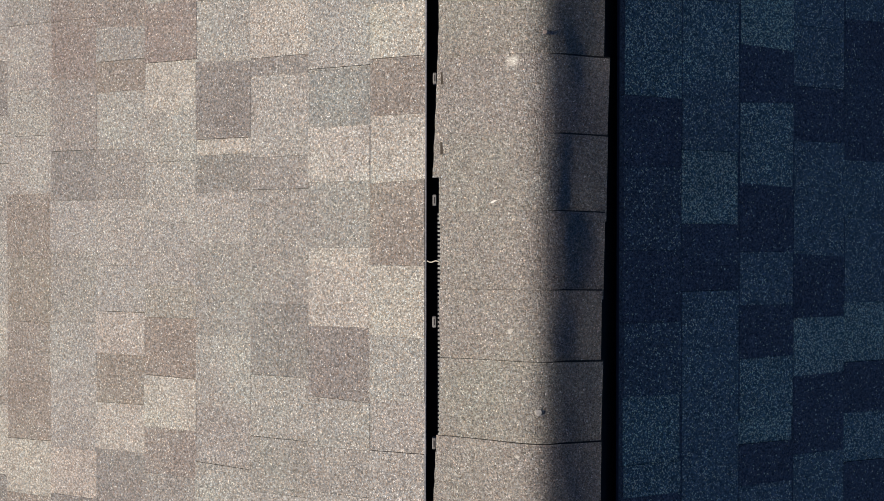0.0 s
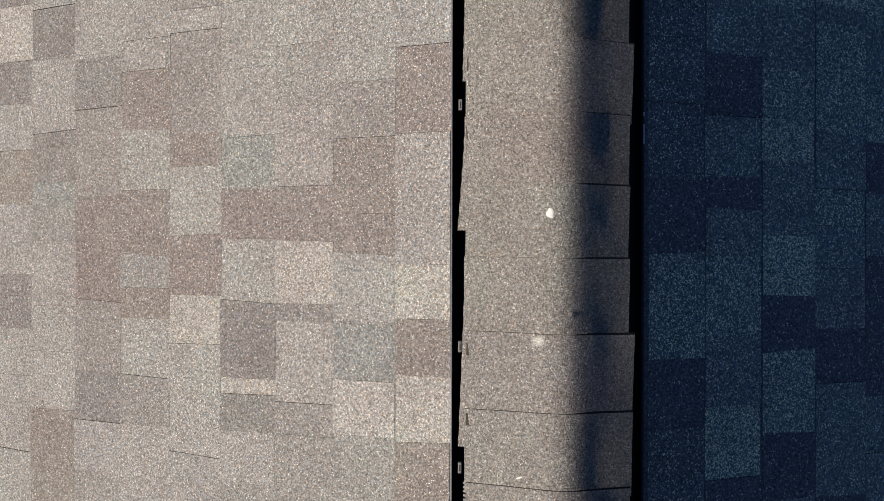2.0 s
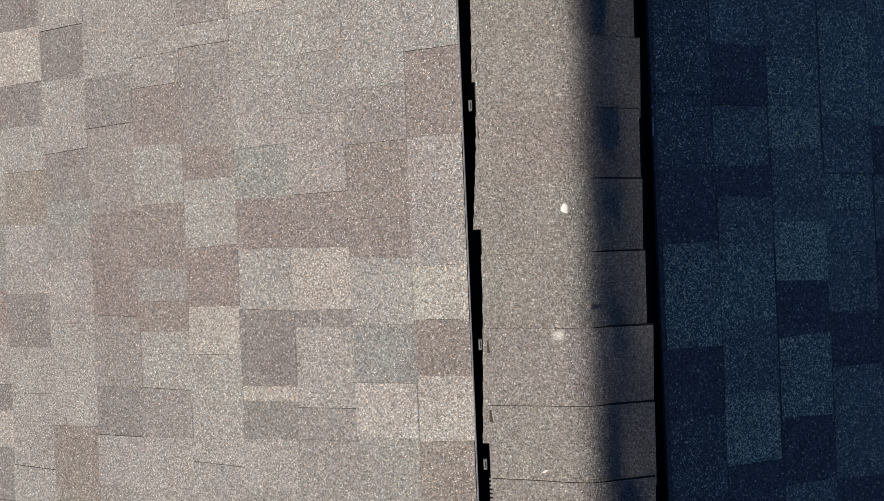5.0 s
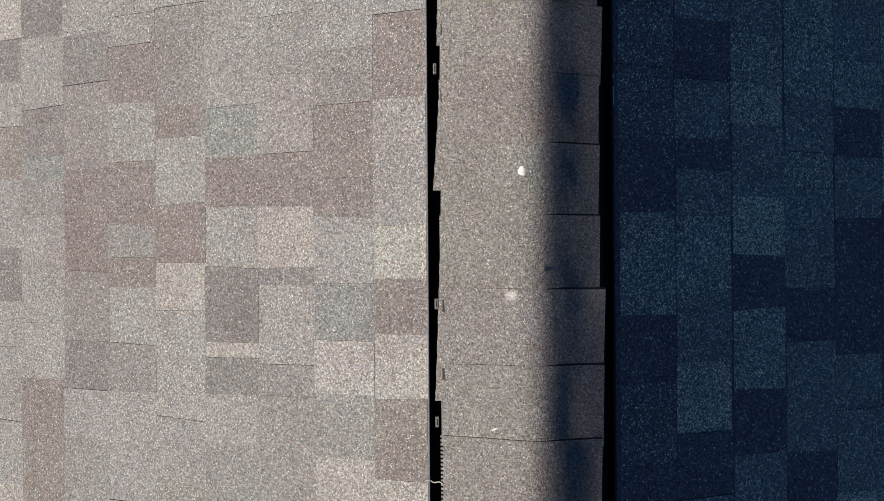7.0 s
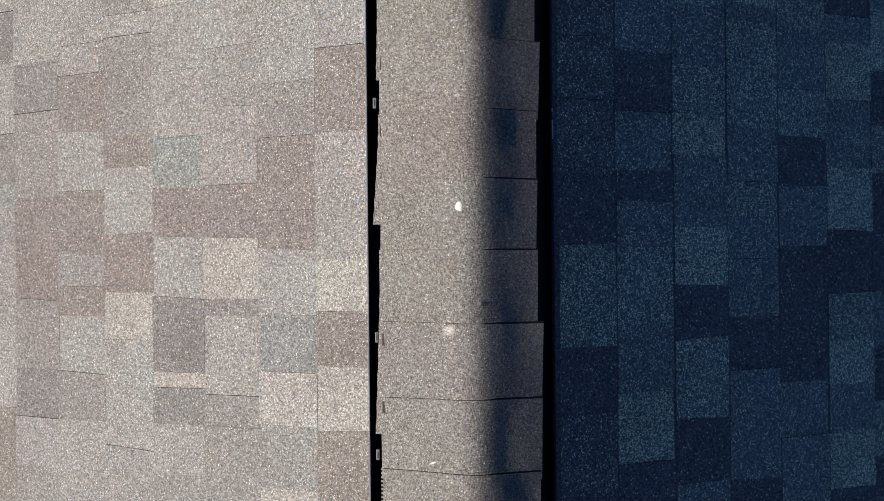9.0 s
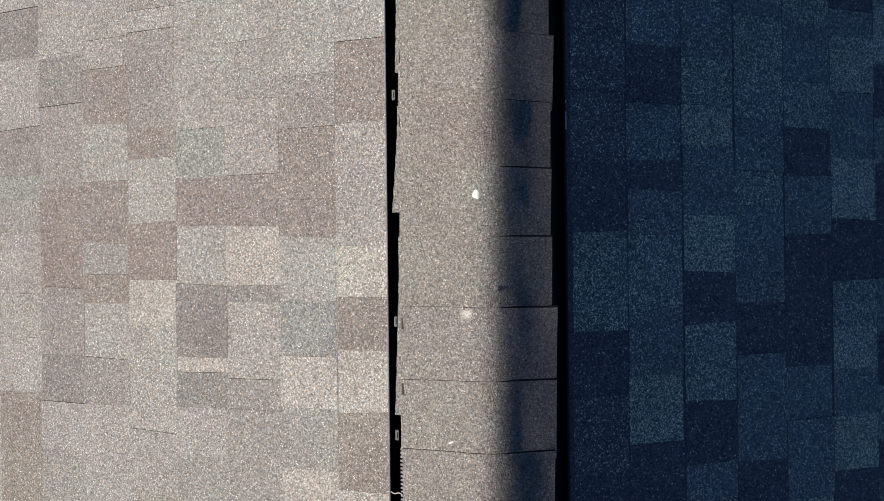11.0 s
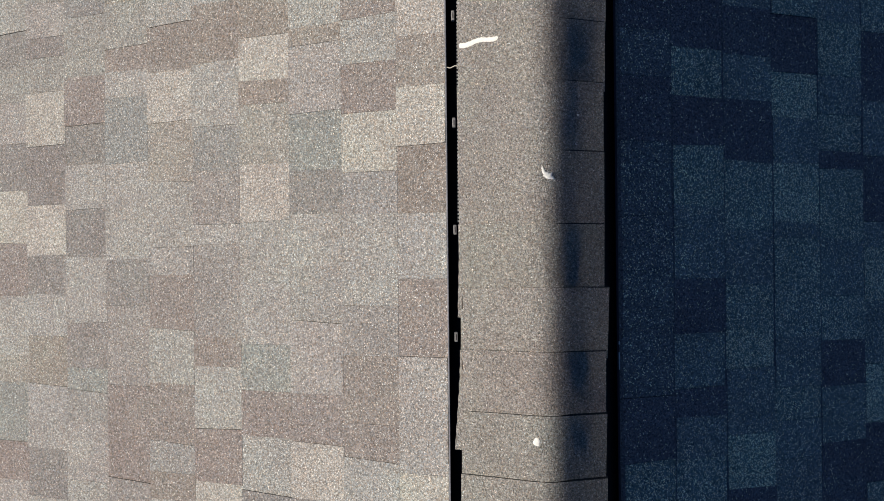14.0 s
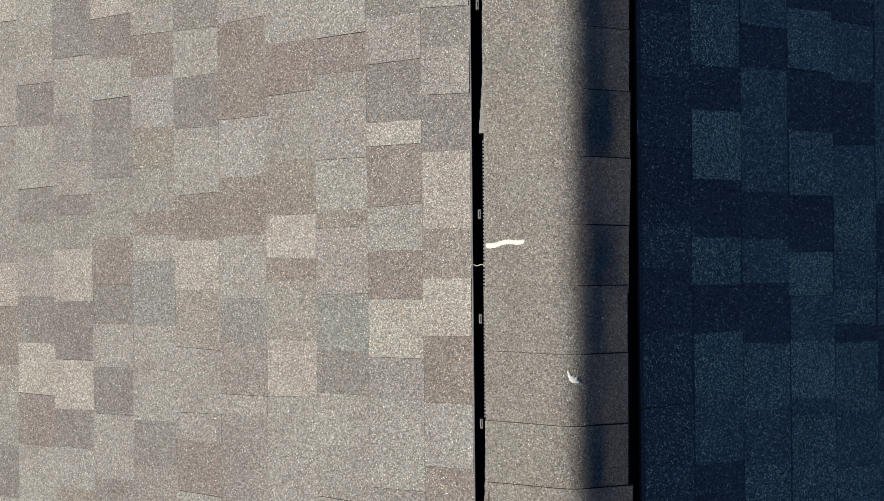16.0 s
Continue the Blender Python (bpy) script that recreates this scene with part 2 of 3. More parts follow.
for y0, y1 in ((-0.33, 0.055), (0.925, 1.484)):
    for k in range(int((y1 - y0) / 0.0071)):
        y = y0 + 0.0071 * k
        bm = bmesh.new()
        x0, x1 = -0.1492 - 0.0012 * math.sin(3 * y), -0.144
        prism(bm, [(x0, cap_z(x0) - 0.001), (x1, cap_z(x1) - 0.001), (x1, cap_z(x1) - 0.005), (x0, cap_z(x0) - 0.006)], y, y + 0.0034)
        part("louver_tooth", bm, DUSTY, vent)
# ---- ridge cap: bent shingles, each lapped over the next ----
JOINTS = [-0.4605, -0.3305, -0.1972, -0.0799, 0.0505, 0.177, 0.309, 0.436, 0.5577, 0.6763, 0.7971, 0.918, 1.0558, 1.1849, 1.3009, 1.4323, 1.5649, 1.6833, 1.806]
EDGES = [0.1255, 0.126, 0.126, 0.130, 0.135, 0.136, 0.130, 0.128, 0.130, 0.1345, 0.1295, 0.131, 0.131, 0.135, 0.137, 0.1405, 0.1395, 0.140]
# how far each cap's east side bends down (minus: up), in mm
DROOPS = [-20, -16, -14, 20, 24, -30, -6, -3, 8, -9, 8, 8, 8, 18, -18, 36, 20, 10]
# the hollow in each cap: depth and place across in mm, half width in mm, place along and half length as shares of the cap
HOLLOWS = [
    (0.6, 90, 30, 0.5, 0.4), (1.5, 95, 30, 0.25, 0.3), (3.0, 78, 30, 0.4, 0.4), (3.2, 110, 35, 0.5, 0.6), (3.4, 70, 30, 0.4, 0.5), (2.6, 108, 33, 0.85, 0.3),
    (2.0, 100, 30, 0.2, 0.35), (2.2, 92, 30, 0.65, 0.35), (3.0, 93, 28, 0.75, 0.35), (1.0, 90, 30, 0.5, 0.5), (2.8, 76, 30, 0.5, 0.7), (3.0, 62, 28, 0.35, 0.5),
    (2.8, 82, 32, 0.5, 0.5), (3.6, 110, 40, 0.5, 0.55), (0.9, 60, 30, 0.6, 0.4), (3.6, 100, 40, 0.5, 0.45), (1.5, 90, 30, 0.5, 0.5), (1.5, 90, 30, 0.5, 0.5),
]
rng = random.Random(4)
spans = [(a, b, e, d / 1000, h) for a, b, e, d, h in zip(JOINTS, JOINTS[1:], EDGES, DROOPS, HOLLOWS)]
y = JOINTS[-1]
while y < NORTH - 0.14:
    spans.append((y, y + 0.127, 0.137 + rng.uniform(-0.004, 0.004), 0.0, (0.5, 90, 30, 0.5, 0.5)))
    y += 0.127
y = JOINTS[0]
while y > SOUTH + 0.14:
    spans.append((y - 0.127, y, 0.137 + rng.uniform(-0.004, 0.004), 0.0, (0.5, 90, 30, 0.5, 0.5)))
    y -= 0.127


Cap = collections.namedtuple("Cap", "south north west east droop depth at_x wide mid long skew ripple gape near")
caps = []
for a, b, right, droop, hollow in spans:
    depth, at_x, wide = hollow[0] * 0.0005, hollow[1] / 1000, hollow[2] / 1000
    caps.append(Cap(a, b, -0.146 + rng.uniform(-0.0015, 0.0015), right, droop, depth, at_x, wide, hollow[3], hollow[4], rng.uniform(-0.002, 0.002), rng.uniform(0, 6), rng.uniform(0.0008, 0.0018), -0.6 < a < 1.9))


def surface(c, x, g):
    """Height of a cap's upper face over the crest line, without its grit. g: from its south end to its north end."""
    y = c.south - 0.015 + (c.north - c.south + 0.015) * g
    u = (x - c.west) / (c.east - c.west)
    z = cap_z(x) + 0.0045 + 0.0075 * g ** 1.5 + 0.0005 * math.sin(5 * u + c.ripple + 2 * g)
    z -= c.droop * max(0.0, x - 0.05) * g
    z -= c.depth * math.exp(-((g - c.mid) / c.long) ** 2 - ((x - c.at_x) / c.wide) ** 2)
    return z + (0.00035 * noise.noise((x * 38, y * 30, 0)) if c.near else 0.0)


cap_row = tagged(new("ridge_shingle_row"), "row of bent grey-tan asphalt shingles capping the ridge", "ridge shingles")
cap_row.location = (0, 0, RIDGE)
grit = np.random.default_rng(7)
for c in caps:
    nu, nv = (230, 140) if c.near else (24, 4)
    points, faces, kinds = [], [], []
    for j in range(nv + 1):
        g = j / nv
        for i in range(nu + 1):
            u = i / nu if not c.near else i / 70 * 0.5 if i <= 70 else 0.5 + 0.5 * (i - 70) / (nu - 70)
            x = c.west + c.skew * g + (c.east + 0.002 * (g - 0.5) - c.west) * u
            y = c.south - 0.015 + (c.north - c.south + 0.015) * g + 0.002 * math.sin(math.pi * u + 0.3 * c.ripple) * g ** 6
            z = surface(c, x, g)
            if c.near and 0 < i < nu and 0 < j < nv:
                if i <= 70:
                    z += grit.uniform(-0.0002, 0.0002)
                else:
                    z += grit.uniform(-0.0001, 0.00025) - (0.0021 * max(0.0, min(1.0, (i - 76) / 54)) * grit.random() if grit.random() < 0.45 else 0.0)
            points.append((x, y, z))
    for j in range(nv):
        for i in range(nu):
            p = j * (nu + 1) + i
            faces.append((p, p + 1, p + nu + 2, p + nu + 1))
            kinds.append(0)
    rim = list(range(nu)) + [j * (nu + 1) + nu for j in range(nv)] + [nv * (nu + 1) + i for i in range(nu, 0, -1)] + [j * (nu + 1) for j in range(nv, 0, -1)]
    n = len(points)
    # the cut end slopes out under the lip, more so on the flared side, to draw the joint's shade
    for p in rim:
        x, y, z = points[p]
        points.append((x, y + (c.gape * (0.15 + 1.85 * min(1.0, max(0.0, (x - 0.03) / 0.03))) if p >= nv * (nu + 1) else 0.0), z - 0.0052))
    for q in range(len(rim)):
        r = (q + 1) % len(rim)
        faces.append((rim[r], rim[q], n + q, n + r))
        kinds.append(1)
    for q in range(nu):
        far = n + nu + nv + nu - q
        faces.append((n + q + 1, n + q, far, far - 1))
        kinds.append(1)
    mesh = bpy.data.meshes.new("cap_shingle")
    mesh.from_pydata(points, [], faces)
    mesh.materials.append(CAP_GREY if any(abs(c.south - y) < 0.01 for y in (1.3009, 1.5649, 1.6833)) else CAP)
    mesh.materials.append(ASPHALT)
    mesh.polygons.foreach_set("material_index", kinds)
    mesh.polygons.foreach_set("use_smooth", [k == 0 and (not c.near or f % nu < 70) for f, k in enumerate(kinds)])
    new("cap_shingle", mesh).parent = cap_row


def on_cap(x, y):
    """Height of the capping at a place, from the crest line."""
    return max(surface(c, x, (y - c.south + 0.015) / (c.north - c.south + 0.015)) for c in caps if c.south - 0.015 <= y <= c.north)


# strips of capping that stick out past the west edge, wider towards their cut end
for y0, y1, a, b, material in ((0.40, 0.111, -0.1475, -0.158, CAP), (0.66, 0.483, -0.1475, -0.1595, CAP), (1.63, 1.49, -0.146, -0.155, DUSTY), (0.905, 0.74, -0.1475, -0.1515, CAP), (-0.33, -0.52, -0.151, -0.160, CAP)):
    bm = bmesh.new()
    rows = []
    n = 24
    for i in range(n + 1):
        g = i / n
        y = y0 + (y1 - y0) * g
        ends = (-0.1435, a + (b - a) * g ** 1.2 + 0.0006 * math.sin(40 * g + 9 * y0) * (0 < i < n))
        rows.append([bm.verts.new((x, y, cap_z(x) + 0.004 - h)) for x in ends for h in (0.0, 0.0032)])
    for p, q in zip(rows, rows[1:]):
        for i, j in ((0, 2), (2, 3), (3, 1), (1, 0)):
            bm.faces.new((p[i], p[j], q[j], q[i]))
    for p in (rows[0], rows[-1]):
        bm.faces.new((p[0], p[2], p[3], p[1]))
    part("edge_strip", bm, material, cap_row, "ragged strip past the cap's edge" if material is CAP else "smooth dusty grey strip past the cap's edge")


# ---- marks and scraps on the ridge ----
def splash(name, x, y, wide, long, turn, seed, material, high=0.0014, rough=0.17):
    """A dried blob that follows the bend of the cap."""
    r = random.Random(seed)
    bm = bmesh.new()
    n = 18
    wob = [1 + r.uniform(-rough, rough) for _ in range(n)]
    rings = []
    c, s = math.cos(radians(turn)), math.sin(radians(turn))
    for scale, h in ((1.0, 0.0001), (0.8, 0.7 * high), (0.45, high)):
        ring = []
        for i in range(n):
            t = 2 * math.pi * i / n
            k = (wob[i] + 0.5 * wob[i - 1] + 0.5 * wob[(i + 1) % n]) / 2
            u, v = scale * k * wide / 2 * math.cos(t), scale * k * long / 2 * math.sin(t)
            px, py = x + c * u - s * v, y + s * u + c * v
            ring.append(bm.verts.new((px - x, py - y, on_cap(px, py) + h - on_cap(x, y))))
        rings.append(ring)
    for p, q in zip(rings, rings[1:]):
        for i in range(n):
            bm.faces.new((p[i], p[(i + 1) % n], q[(i + 1) % n], q[i])).smooth = True
    bm.faces.new(rings[-1]).smooth = True
    return part(name, bm, material, at=(x, y, RIDGE + on_cap(x, y)))


def speckled(name, x, y, spread_x, spread_y, count, seed, material):
    """A soft patch of small chalky specks, dense in the middle."""
    r = random.Random(seed)
    bm = bmesh.new()
    base = on_cap(x, y)
    for _ in range(count):
        px, py = x + r.gauss(0, spread_x), y + r.gauss(0, spread_y)
        size, turn = r.uniform(0.0009, 0.0019), r.uniform(0, 6.28)
        rim = [bm.verts.new((px - x + size * math.cos(turn + k * 1.2566) * r.uniform(0.7, 1.2), py - y + size * math.sin(turn + k * 1.2566), on_cap(px, py) - base + 0.0001)) for k in range(5)]
        top = bm.verts.new((px - x, py - y, on_cap(px, py) - base + 0.001))
        for k in range(5):
            bm.faces.new((rim[k], rim[(k + 1) % 5], top))
    return part(name, bm, material, at=(x, y, RIDGE + base))


MARKS = "dried marks on the ridge shingles"
# place, size across and along, turn, material, label
for i, (x, y, w, l, turn, mat, label) in enumerate((
    (-0.006, 0.509, 0.012, 0.016, 20, WHITE, "bright white oval dried dropping on the ridge cap"),
    (0.080, 1.123, 0.0045, 0.004, 0, WHITE, "tiny white speck on the shaded cap"),
    (-0.056, 0.068, 0.012, 0.004, 25, WHITE, "short white scrap lying on the ridge cap"),
    (-0.016, -0.352, 0.008, 0.006, 0, PALE, "small pale dried speck on the ridge cap"),
    (-0.028, -0.146, 0.009, 0.009, 0, PALE, "small ring-shaped pale speck on the cap"),
)):
    ob = splash("dried_dropping" if mat is WHITE else "pale_speck", x, y, w, l, turn, i + 5, mat, 0.0016 if mat is WHITE else 0.0008, 0.3)
    tagged(ob, label, "dropping" if mat is WHITE else "speck", MARKS)
lumpy = tagged(splash("dried_dropping", 0.0235, 1.0065, 0.017, 0.013, 15, 31, WHITE, 0.0022, 0.5), "lumpy white dried dropping near the crest of the cap", "dropping", MARKS)
for k, (x, y, w, l, turn) in enumerate(((0.0165, 1.0095, 0.013, 0.009, 40), (0.0125, 1.0155, 0.007, 0.012, 25), (0.0095, 1.0215, 0.005, 0.007, -10), (0.0285, 1.003, 0.008, 0.006, -20))):
    lobe = splash("lobe", x, y, w, l, turn, 40 + k, WHITE, 0.0018, 0.5)
    lobe.parent = lumpy
    lobe.location = lobe.location - lumpy.location
for k, (x, y, sx, sy, count, mat, label) in enumerate((
    (-0.025, 0.298, 0.0058, 0.0055, 210, PALE, "pale blurred chalky patch on the ridge cap"),
    (-0.007, 0.701, 0.0025, 0.0022, 26, PALE, "small pale dried speck on the ridge cap"),
    (-0.005, 1.424, 0.0045, 0.005, 34, PALE, "faint scatter of pale dried specks by a cap joint"),
    (-0.030, 0.095, 0.007, 0.006, 30, CAP, "faint scuffed patch on the ridge cap"),
)):
    patch = tagged(speckled("pale_patch", x, y, sx, sy, count, 60 + k, mat), label, "speck", MARKS)
    if k == 0:
        core = speckled("core", x + 0.001, y + 0.001, 0.0032, 0.003, 60, 70, WHITE)
        core.parent = patch
        core.location = core.location - patch.location
# a long smear of white sealant, thicker where it begins
bm = bmesh.new()
r = random.Random(9)
rails = []
for i in range(25):
    g = i / 24
    x = -0.144 + 0.075 * g
    y = 1.2665 + 0.008 * g - 0.002 * math.sin(9 * g)
    w = 0.0055 - 0.0012 * g + r.uniform(-0.0007, 0.0007) - (0.0025 if i in (0, 24) else 0)
    rails.append([bm.verts.new((x, y + v, on_cap(x, y) + h)) for v, h in ((-w, 0.0), (-w * 0.5, 0.0016), (w * 0.5, 0.0016), (w, 0.0))])
for p, q in zip(rails, rails[1:]):
    for j in range(3):
        bm.faces.new((p[j], p[j + 1], q[j + 1], q[j])).smooth = True
tagged(part("sealant_smear", bm, WHITE, at=(0, 0, RIDGE)), "long white smear of sealant across the ridge cap", "sealant")


def nail(x, y, size, label, material):
    bm = bmesh.new()
    bmesh.ops.create_cone(bm, cap_ends=True, segments=14, radius1=size, radius2=size * 0.85, depth=0.0022, matrix=pose(0, 0, 0.0022, 0, 8, 0))
    bmesh.ops.create_cone(bm, cap_ends=True, segments=8, radius1=0.0016, radius2=0.0016, depth=0.006, matrix=pose(0, 0, -0.002))
    tagged(part("roofing_nail", bm, material, at=(x, y, RIDGE + on_cap(x, y))), label, "nail", "nails in the ridge shingles")


nail(0.027, 0.344, 0.0036, "small proud rusted nail head on the ridge cap", STEEL)
nail(0.018, -0.278, 0.006, "proud pale nail head casting a shadow on the cap", PALE)


def strand(name, points, thick, material, label, category):
    curve = bpy.data.curves.new(name, "CURVE")
    curve.dimensions, curve.bevel_depth, curve.bevel_resolution = "3D", thick, 2
    s = curve.splines.new("POLY")
    s.points.add(len(points) - 1)
    for p, q in zip(s.points, points):
        p.co = (*q, 1)
    curve.materials.append(material)
    ob = new(name, curve)
    ob.location = (0, 0, RIDGE)
    tagged(ob, label, category, "fibres over the vent slot")


for y in (-0.033, 1.2275):
    points = [(-0.174 + 0.029 * i / 8, y + 0.0015 * math.sin(i * 1.3), -0.112 + 0.030 * i / 8 - 0.002 * math.sin(math.pi * i / 8)) for i in range(9)]
    strand("loose_fibre", points, 0.0011, FIBRE, "pale loose fibre bridging the vent slot", "fibre")
# white strips on the shaded lip: a sunlit glint put into colour
for y0, y1 in ((0.634, 0.668), (0.683, 0.689), (1.488, 1.515)):
    bm = bmesh.new()
    box(bm, 0.1618, 0.1643, y0, y1, -0.1125, -0.1104, 0.0003)
    tagged(part("paint_scratch", bm, WHITE, at=(0, 0, RIDGE)), "thin white strip for a sunlit glint on the vent's edge", "scratch", "scratches on the vent")
for y, half, x in ((0.279, 0.0028, -0.1415), (0.160, 0.0034, -0.1415), (0.767, 0.0014, -0.1425), (0.650, 0.0013, -0.1437)):
    bm = bmesh.new()
    box(bm, x - half, x + half, y - 0.0105, y + 0.0105, cap_z(x) + 0.002, on_cap(x, y) + 0.0008, 0.0004)
    tagged(part("adhesive_mark", bm, DARK_MARK, at=(0, 0, RIDGE)), "small dark mark at the cap's edge", "mark", "adhesive marks")


# ---- shingles: courses of laminated tabs, alternate tabs proud ----
rng = random.Random(21)


HEAD = {WEST: 0.0055, EAST: 0.0095}  # width of the dark band along the head of each exposure, contact shade included


def tab_points(side, k, y0, y1, proud, lean0=0.0, lean1=0.0):
    """The corners of a tab: upper edge under the course above, a line under the head band, lower edge lifted.
    lean0, lean1: how far its south and north edges run northwards on their way down the slope."""
    top = FIRST[side] + k * EXPOSED
    x0 = top - 0.012 if k else {WEST: 0.1705, EAST: 0.1625}[side]
    x1 = top + EXPOSED
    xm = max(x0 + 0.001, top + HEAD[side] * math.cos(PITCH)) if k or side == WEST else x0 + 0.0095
    out = []
    for x in (x0, x1, xm):
        g = (x - x0) / (x1 - x0)
        h = 0.0012 + 0.0073 * g + proud
        down = (x - top) / EXPOSED
        for y in (y0 + lean0 * down, y1 + lean1 * down):
            for lift in (h, h - 0.0085 if x == x1 else 0.0):
                out.append(Vector((side * (x + lift * math.sin(PITCH)), y, plane_z(x) + lift * math.cos(PITCH))))
    return out[:8] + [out[8], out[10]]


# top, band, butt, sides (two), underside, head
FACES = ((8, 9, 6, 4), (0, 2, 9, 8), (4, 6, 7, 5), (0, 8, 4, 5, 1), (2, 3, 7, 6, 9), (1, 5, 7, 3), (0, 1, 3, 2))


def tab(side, k, y0, y1, proud, shade, lean0, lean1):
    points = tab_points(side, k, y0, y1, proud, lean0, lean1)
    at = sum(points, Vector()) / len(points)
    mesh = bpy.data.meshes.new("shingle")
    mesh.from_pydata([p - at for p in points], [], [f if side == EAST else f[::-1] for f in FACES])
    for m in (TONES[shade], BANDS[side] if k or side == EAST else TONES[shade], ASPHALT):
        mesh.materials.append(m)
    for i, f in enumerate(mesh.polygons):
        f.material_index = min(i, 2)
    ob = new("shingle", mesh)
    ob.location = at
    ob.parent = roofs[side]


built = {}


def course(side, k, shades, layers, tops, leans):
    """A course of tabs from north to south: their shades, layers of lamination, northern edges and the lean of these, in mm."""
    ends = tops[1:] + [tops[-1] - 120]
    for i, (shade, layer, top, end) in enumerate(zip(shades, layers, tops, ends)):
        gap = rng.uniform(0.0, 0.0008)
        tab(side, k, end / 1000 + gap, top / 1000, 0.0015 * int(layer) + rng.uniform(0, 0.0008), shade, (leans + [0])[i + 1] / 1000, leans[i] / 1000)
    built[(side, k)] = (ends[-1] / 1000, tops[0] / 1000)


course(WEST, 0, "gldldctctlbllcbctclll", "120201120102221022202", [1877, 1815, 1753, 1675, 1575, 1461, 1303, 1201, 1084, 946, 814, 658, 549, 424, 326, 225, 112, -41, -169, -279, -370], [0, 0, 6, 0, 4, 0, 0, 0, -3, 0, 0, 0, 6, 0, 0, 0, -7, 0, 4, 0, -2])
course(WEST, 1, "ldldcblbcglgbblucgcdlgl", "11202011111200202110211", [1905, 1833, 1753, 1657, 1530, 1481, 1356, 1259, 1157, 1034, 948, 759, 656, 516, 439, 318, 210, 110, -10, -154, -289, -375, -459], [0, 0, 0, -3, 0, -1, -5, 0, 0, 0, 0, 0, 0, 0, 7, 0, 1, 0, 0, 0, 6, 0, 0])
course(WEST, 2, "glbglltludlglbcdlggdlgl", "12012011112020210211021", [1925, 1851, 1727, 1645, 1587, 1459, 1351, 1313, 1169, 1045, 952, 843, 720, 571, 465, 348, 315, 161, 99, -116, -252, -370, -474], [0, 0, -4, 0, 0, -1, -3, -4, -4, 0, 0, -3, 7, 0, 4, 0, 0, -1, 0, 0, 0, 1, 0])
course(WEST, 3, "glbgtctocllubldcdlglllg", "11201120111010202211021", [1945, 1852, 1725, 1614, 1463, 1342, 1245, 1194, 1064, 942, 806, 673, 571, 472, 346, 200, 170, 98, -4, -182, -320, -436, -526], [0, 0, 0, -5, 0, 0, 3, 2, 0, -5, 0, -2, 0, 0, 7, 0, -2, -3, 0, 0, 0, 5, 0])
course(WEST, 4, "glbltluglgblbcllllotcbg", "12201102201020202210211", [1964, 1878, 1792, 1567, 1431, 1302, 1156, 1054, 936, 891, 685, 619, 483, 360, 263, 160, 36, -18, -86, -152, -271, -373, -466], [0, 0, -7, -2, 0, -6, 0, 3, 0, 0, 0, 0, -5, 0, -2, 0, 7, 7, 0, 0, 3, 0, 0])
course(WEST, 5, "ddldlbcollblbgtlgllctcdl", "122220202202021021020211", [1975, 1904, 1783, 1676, 1553, 1401, 1291, 1176, 1034, 888, 823, 696, 575, 437, 372, 309, 187, 88, -49, -144, -231, -331, -429, -558], [0, 0, 1, -5, 0, -6, -2, -3, 7, -2, 0, 7, 0, 7, 0, 0, 5, 0, 0, 0, 0, -2, 0, 0])
course(WEST, 6, "lolbltgblullldgbbgdlgllcd", "1120202012022201020202111", [2004, 1922, 1858, 1787, 1685, 1561, 1466, 1362, 1304, 1241, 1089, 981, 868, 862, 754, 565, 469, 340, 192, 86, -19, -169, -280, -437, -538], [0, 0, 0, 1, 0, 2, 0, -4, 0, 0, -3, 4, 0, -3, -3, 0, 0, 7, 0, 2, 0, 0, 0, 0, 0])
course(WEST, 7, "gcdlddggbdldlduglllttttct", "1202011120202002110211021", [2024, 1921, 1846, 1742, 1645, 1566, 1448, 1394, 1302, 1187, 1090, 984, 868, 712, 600, 542, 471, 329, 229, 104, -36, -174, -305, -428, -549], [0, 0, -3, 0, -5, 0, 0, 0, 0, -2, 0, -3, 0, -6, 0, 7, 0, 0, 0, -1, 0, 0, 0, -3, 0])
course(WEST, 8, "gdlgldgcdcdltlldlllcocd", "12011112020102211021111", [2044, 1948, 1759, 1613, 1496, 1410, 1361, 1274, 1144, 997, 874, 777, 674, 551, 467, 398, 277, 172, 2, -139, -256, -360, -515], [0, 0, -2, 0, 0, 0, 0, 2, -2, 0, -1, 0, 0, 7, 3, 0, 0, 0, 7, 0, 0, 0, 0])
course(WEST, 9, "gloldldgldcbloubl", "11120201110211021", [2064, 1936, 1843, 1770, 1702, 1593, 1436, 1344, 1259, 1154, 1036, 902, 772, 623, 556, 408, 311], [0, 0, 0, 0, -1, 0, -5, 0, 0, 0, 0, 4, 0, 0, 0, 0, 0])
course(WEST, 10, "gcglggcbogdl", "120201111111", [2084, 1974, 1873, 1748, 1599, 1379, 1242, 1128, 977, 873, 765, 630], [0, 0, 4, 0, 2, 0, 0, 0, 0, 0, 0, 0])
# east courses use the tones with the slope's shade put in
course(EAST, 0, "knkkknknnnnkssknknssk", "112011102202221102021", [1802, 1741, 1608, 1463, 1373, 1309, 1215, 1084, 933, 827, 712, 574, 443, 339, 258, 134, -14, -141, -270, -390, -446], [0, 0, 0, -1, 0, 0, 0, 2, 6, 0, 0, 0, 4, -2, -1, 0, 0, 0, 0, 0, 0])
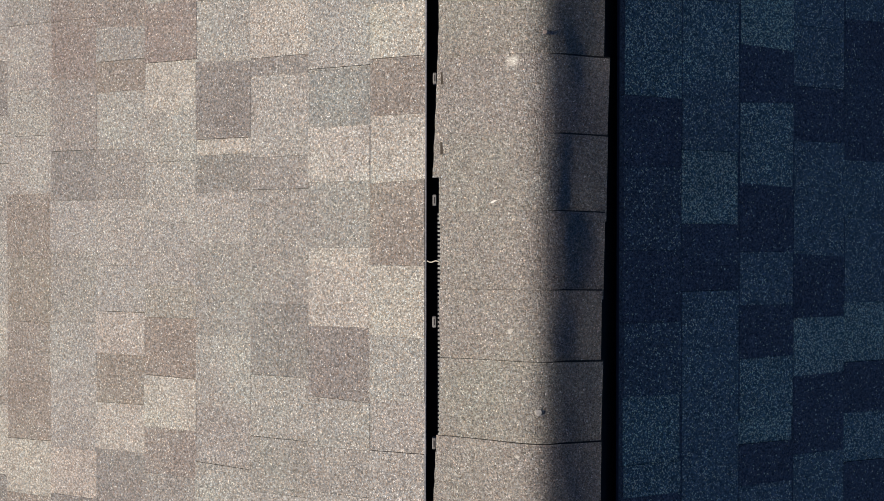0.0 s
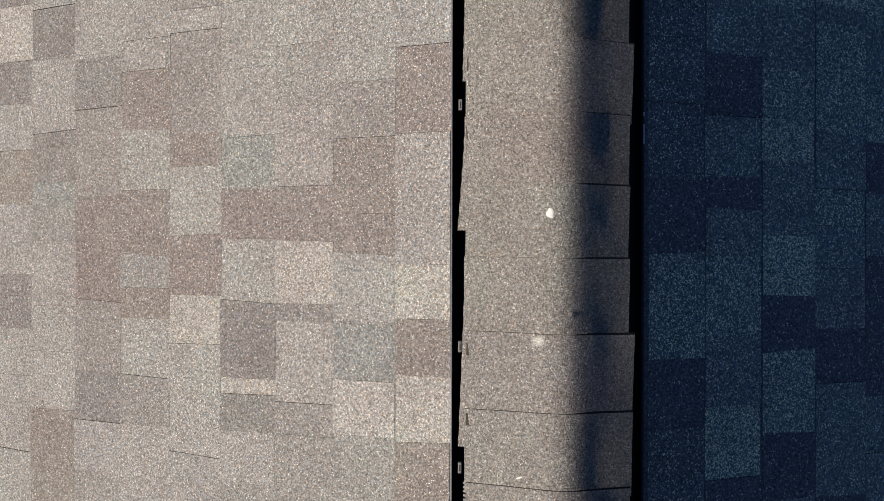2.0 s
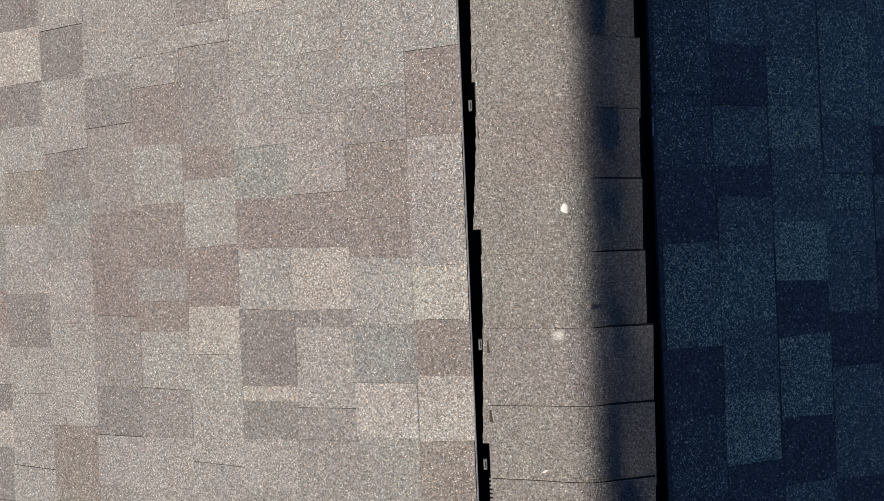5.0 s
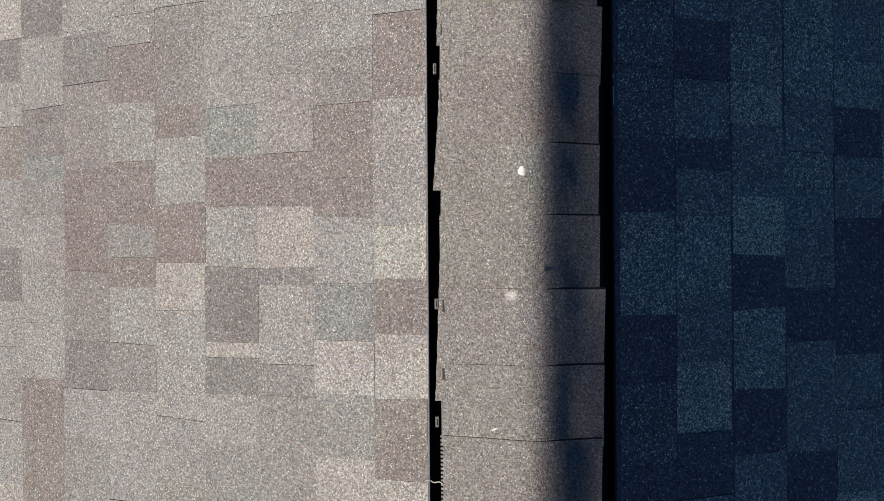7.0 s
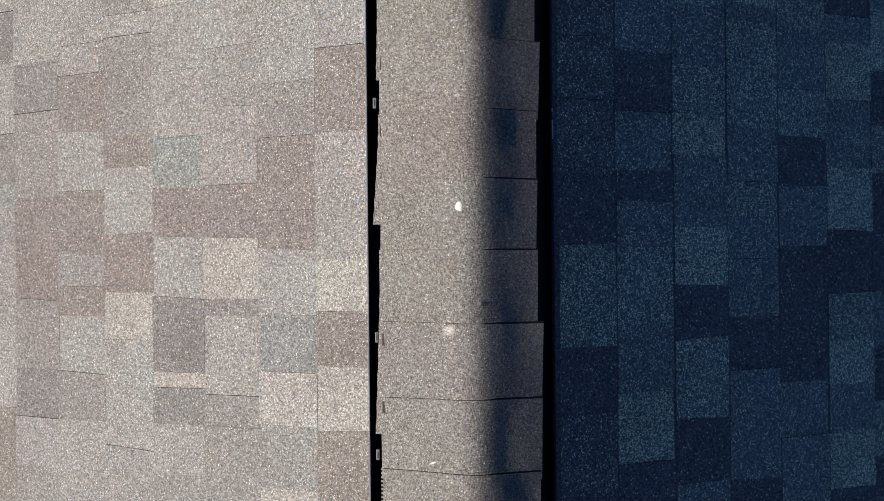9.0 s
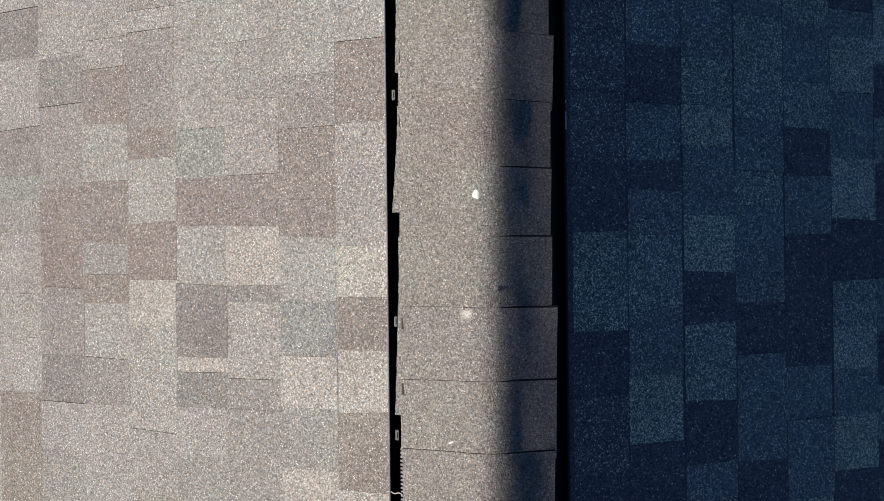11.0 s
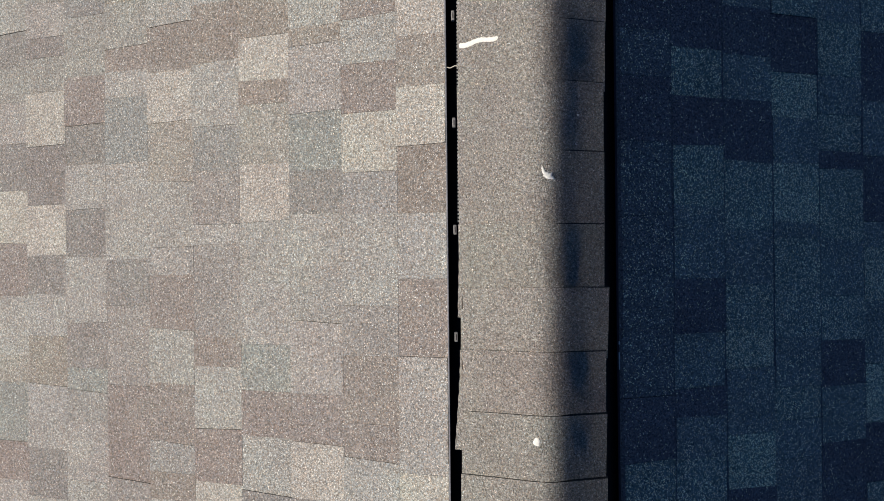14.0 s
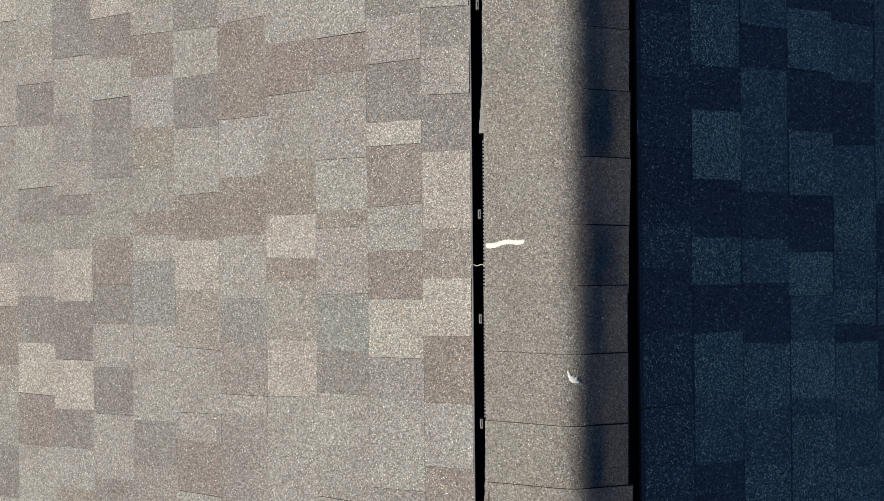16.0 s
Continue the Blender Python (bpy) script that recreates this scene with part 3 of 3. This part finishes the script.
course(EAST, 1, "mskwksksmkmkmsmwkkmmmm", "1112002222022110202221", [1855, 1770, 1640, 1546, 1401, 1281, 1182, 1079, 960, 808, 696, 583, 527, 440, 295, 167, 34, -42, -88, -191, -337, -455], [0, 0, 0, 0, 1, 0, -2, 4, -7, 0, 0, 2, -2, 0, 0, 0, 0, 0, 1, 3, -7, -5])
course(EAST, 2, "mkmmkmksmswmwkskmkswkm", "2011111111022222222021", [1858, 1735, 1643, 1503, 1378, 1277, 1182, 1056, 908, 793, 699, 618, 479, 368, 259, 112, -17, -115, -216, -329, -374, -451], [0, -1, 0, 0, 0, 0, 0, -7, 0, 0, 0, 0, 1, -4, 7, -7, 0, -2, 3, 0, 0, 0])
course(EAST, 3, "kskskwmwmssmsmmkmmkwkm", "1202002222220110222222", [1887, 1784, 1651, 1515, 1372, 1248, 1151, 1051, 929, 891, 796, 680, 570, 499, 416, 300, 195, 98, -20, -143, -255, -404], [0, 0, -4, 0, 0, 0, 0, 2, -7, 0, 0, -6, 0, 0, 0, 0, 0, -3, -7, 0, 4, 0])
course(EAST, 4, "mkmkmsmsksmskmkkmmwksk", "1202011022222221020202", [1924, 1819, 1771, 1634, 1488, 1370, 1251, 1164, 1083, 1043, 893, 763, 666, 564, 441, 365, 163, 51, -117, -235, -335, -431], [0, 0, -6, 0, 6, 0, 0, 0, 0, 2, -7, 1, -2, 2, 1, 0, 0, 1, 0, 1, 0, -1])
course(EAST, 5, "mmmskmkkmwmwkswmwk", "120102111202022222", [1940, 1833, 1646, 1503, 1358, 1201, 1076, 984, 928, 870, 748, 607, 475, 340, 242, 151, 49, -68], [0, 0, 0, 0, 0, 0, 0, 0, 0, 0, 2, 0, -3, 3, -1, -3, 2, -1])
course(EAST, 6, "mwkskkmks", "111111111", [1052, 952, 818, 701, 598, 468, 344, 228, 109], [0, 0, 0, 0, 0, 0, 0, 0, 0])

# the rest of both slopes, joined
for side in (WEST, EAST):
    points, faces, kinds = [], [], []
    for k in range(int((RUN - FIRST[side]) / EXPOSED)):
        low, high = built.get((side, k), (0.0, 0.0))
        for start, stop in ((SOUTH, low), (high, NORTH)):
            y = start
            i = 0
            while y < stop - 0.02:
                end = min(stop, y + rng.uniform(0.08, 0.16))
                if stop - end < 0.05:
                    end = stop
                i += 1
                base = len(points)
                points += tab_points(side, k, y, end, 0.004 * (i % 2) + rng.uniform(0, 0.0008))
                # the east field, too, draws on the tones that carry shade
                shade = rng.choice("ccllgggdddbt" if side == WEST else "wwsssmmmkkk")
                for j, f in enumerate(FACES):
                    faces.append([base + v for v in (f if side == EAST else f[::-1])])
                    kinds.append("clgdbtowsmk".index(shade) if j < 2 else 11)
                y = end
    mesh = bpy.data.meshes.new("shingle_field")
    mesh.from_pydata(points, [], faces)
    for m in [TONES[s] for s in "clgdbtowsmk"] + [ASPHALT]:
        mesh.materials.append(m)
    mesh.polygons.foreach_set("material_index", kinds)
    tagged(new("shingle_field", mesh), kind="stuff").parent = roofs[side]
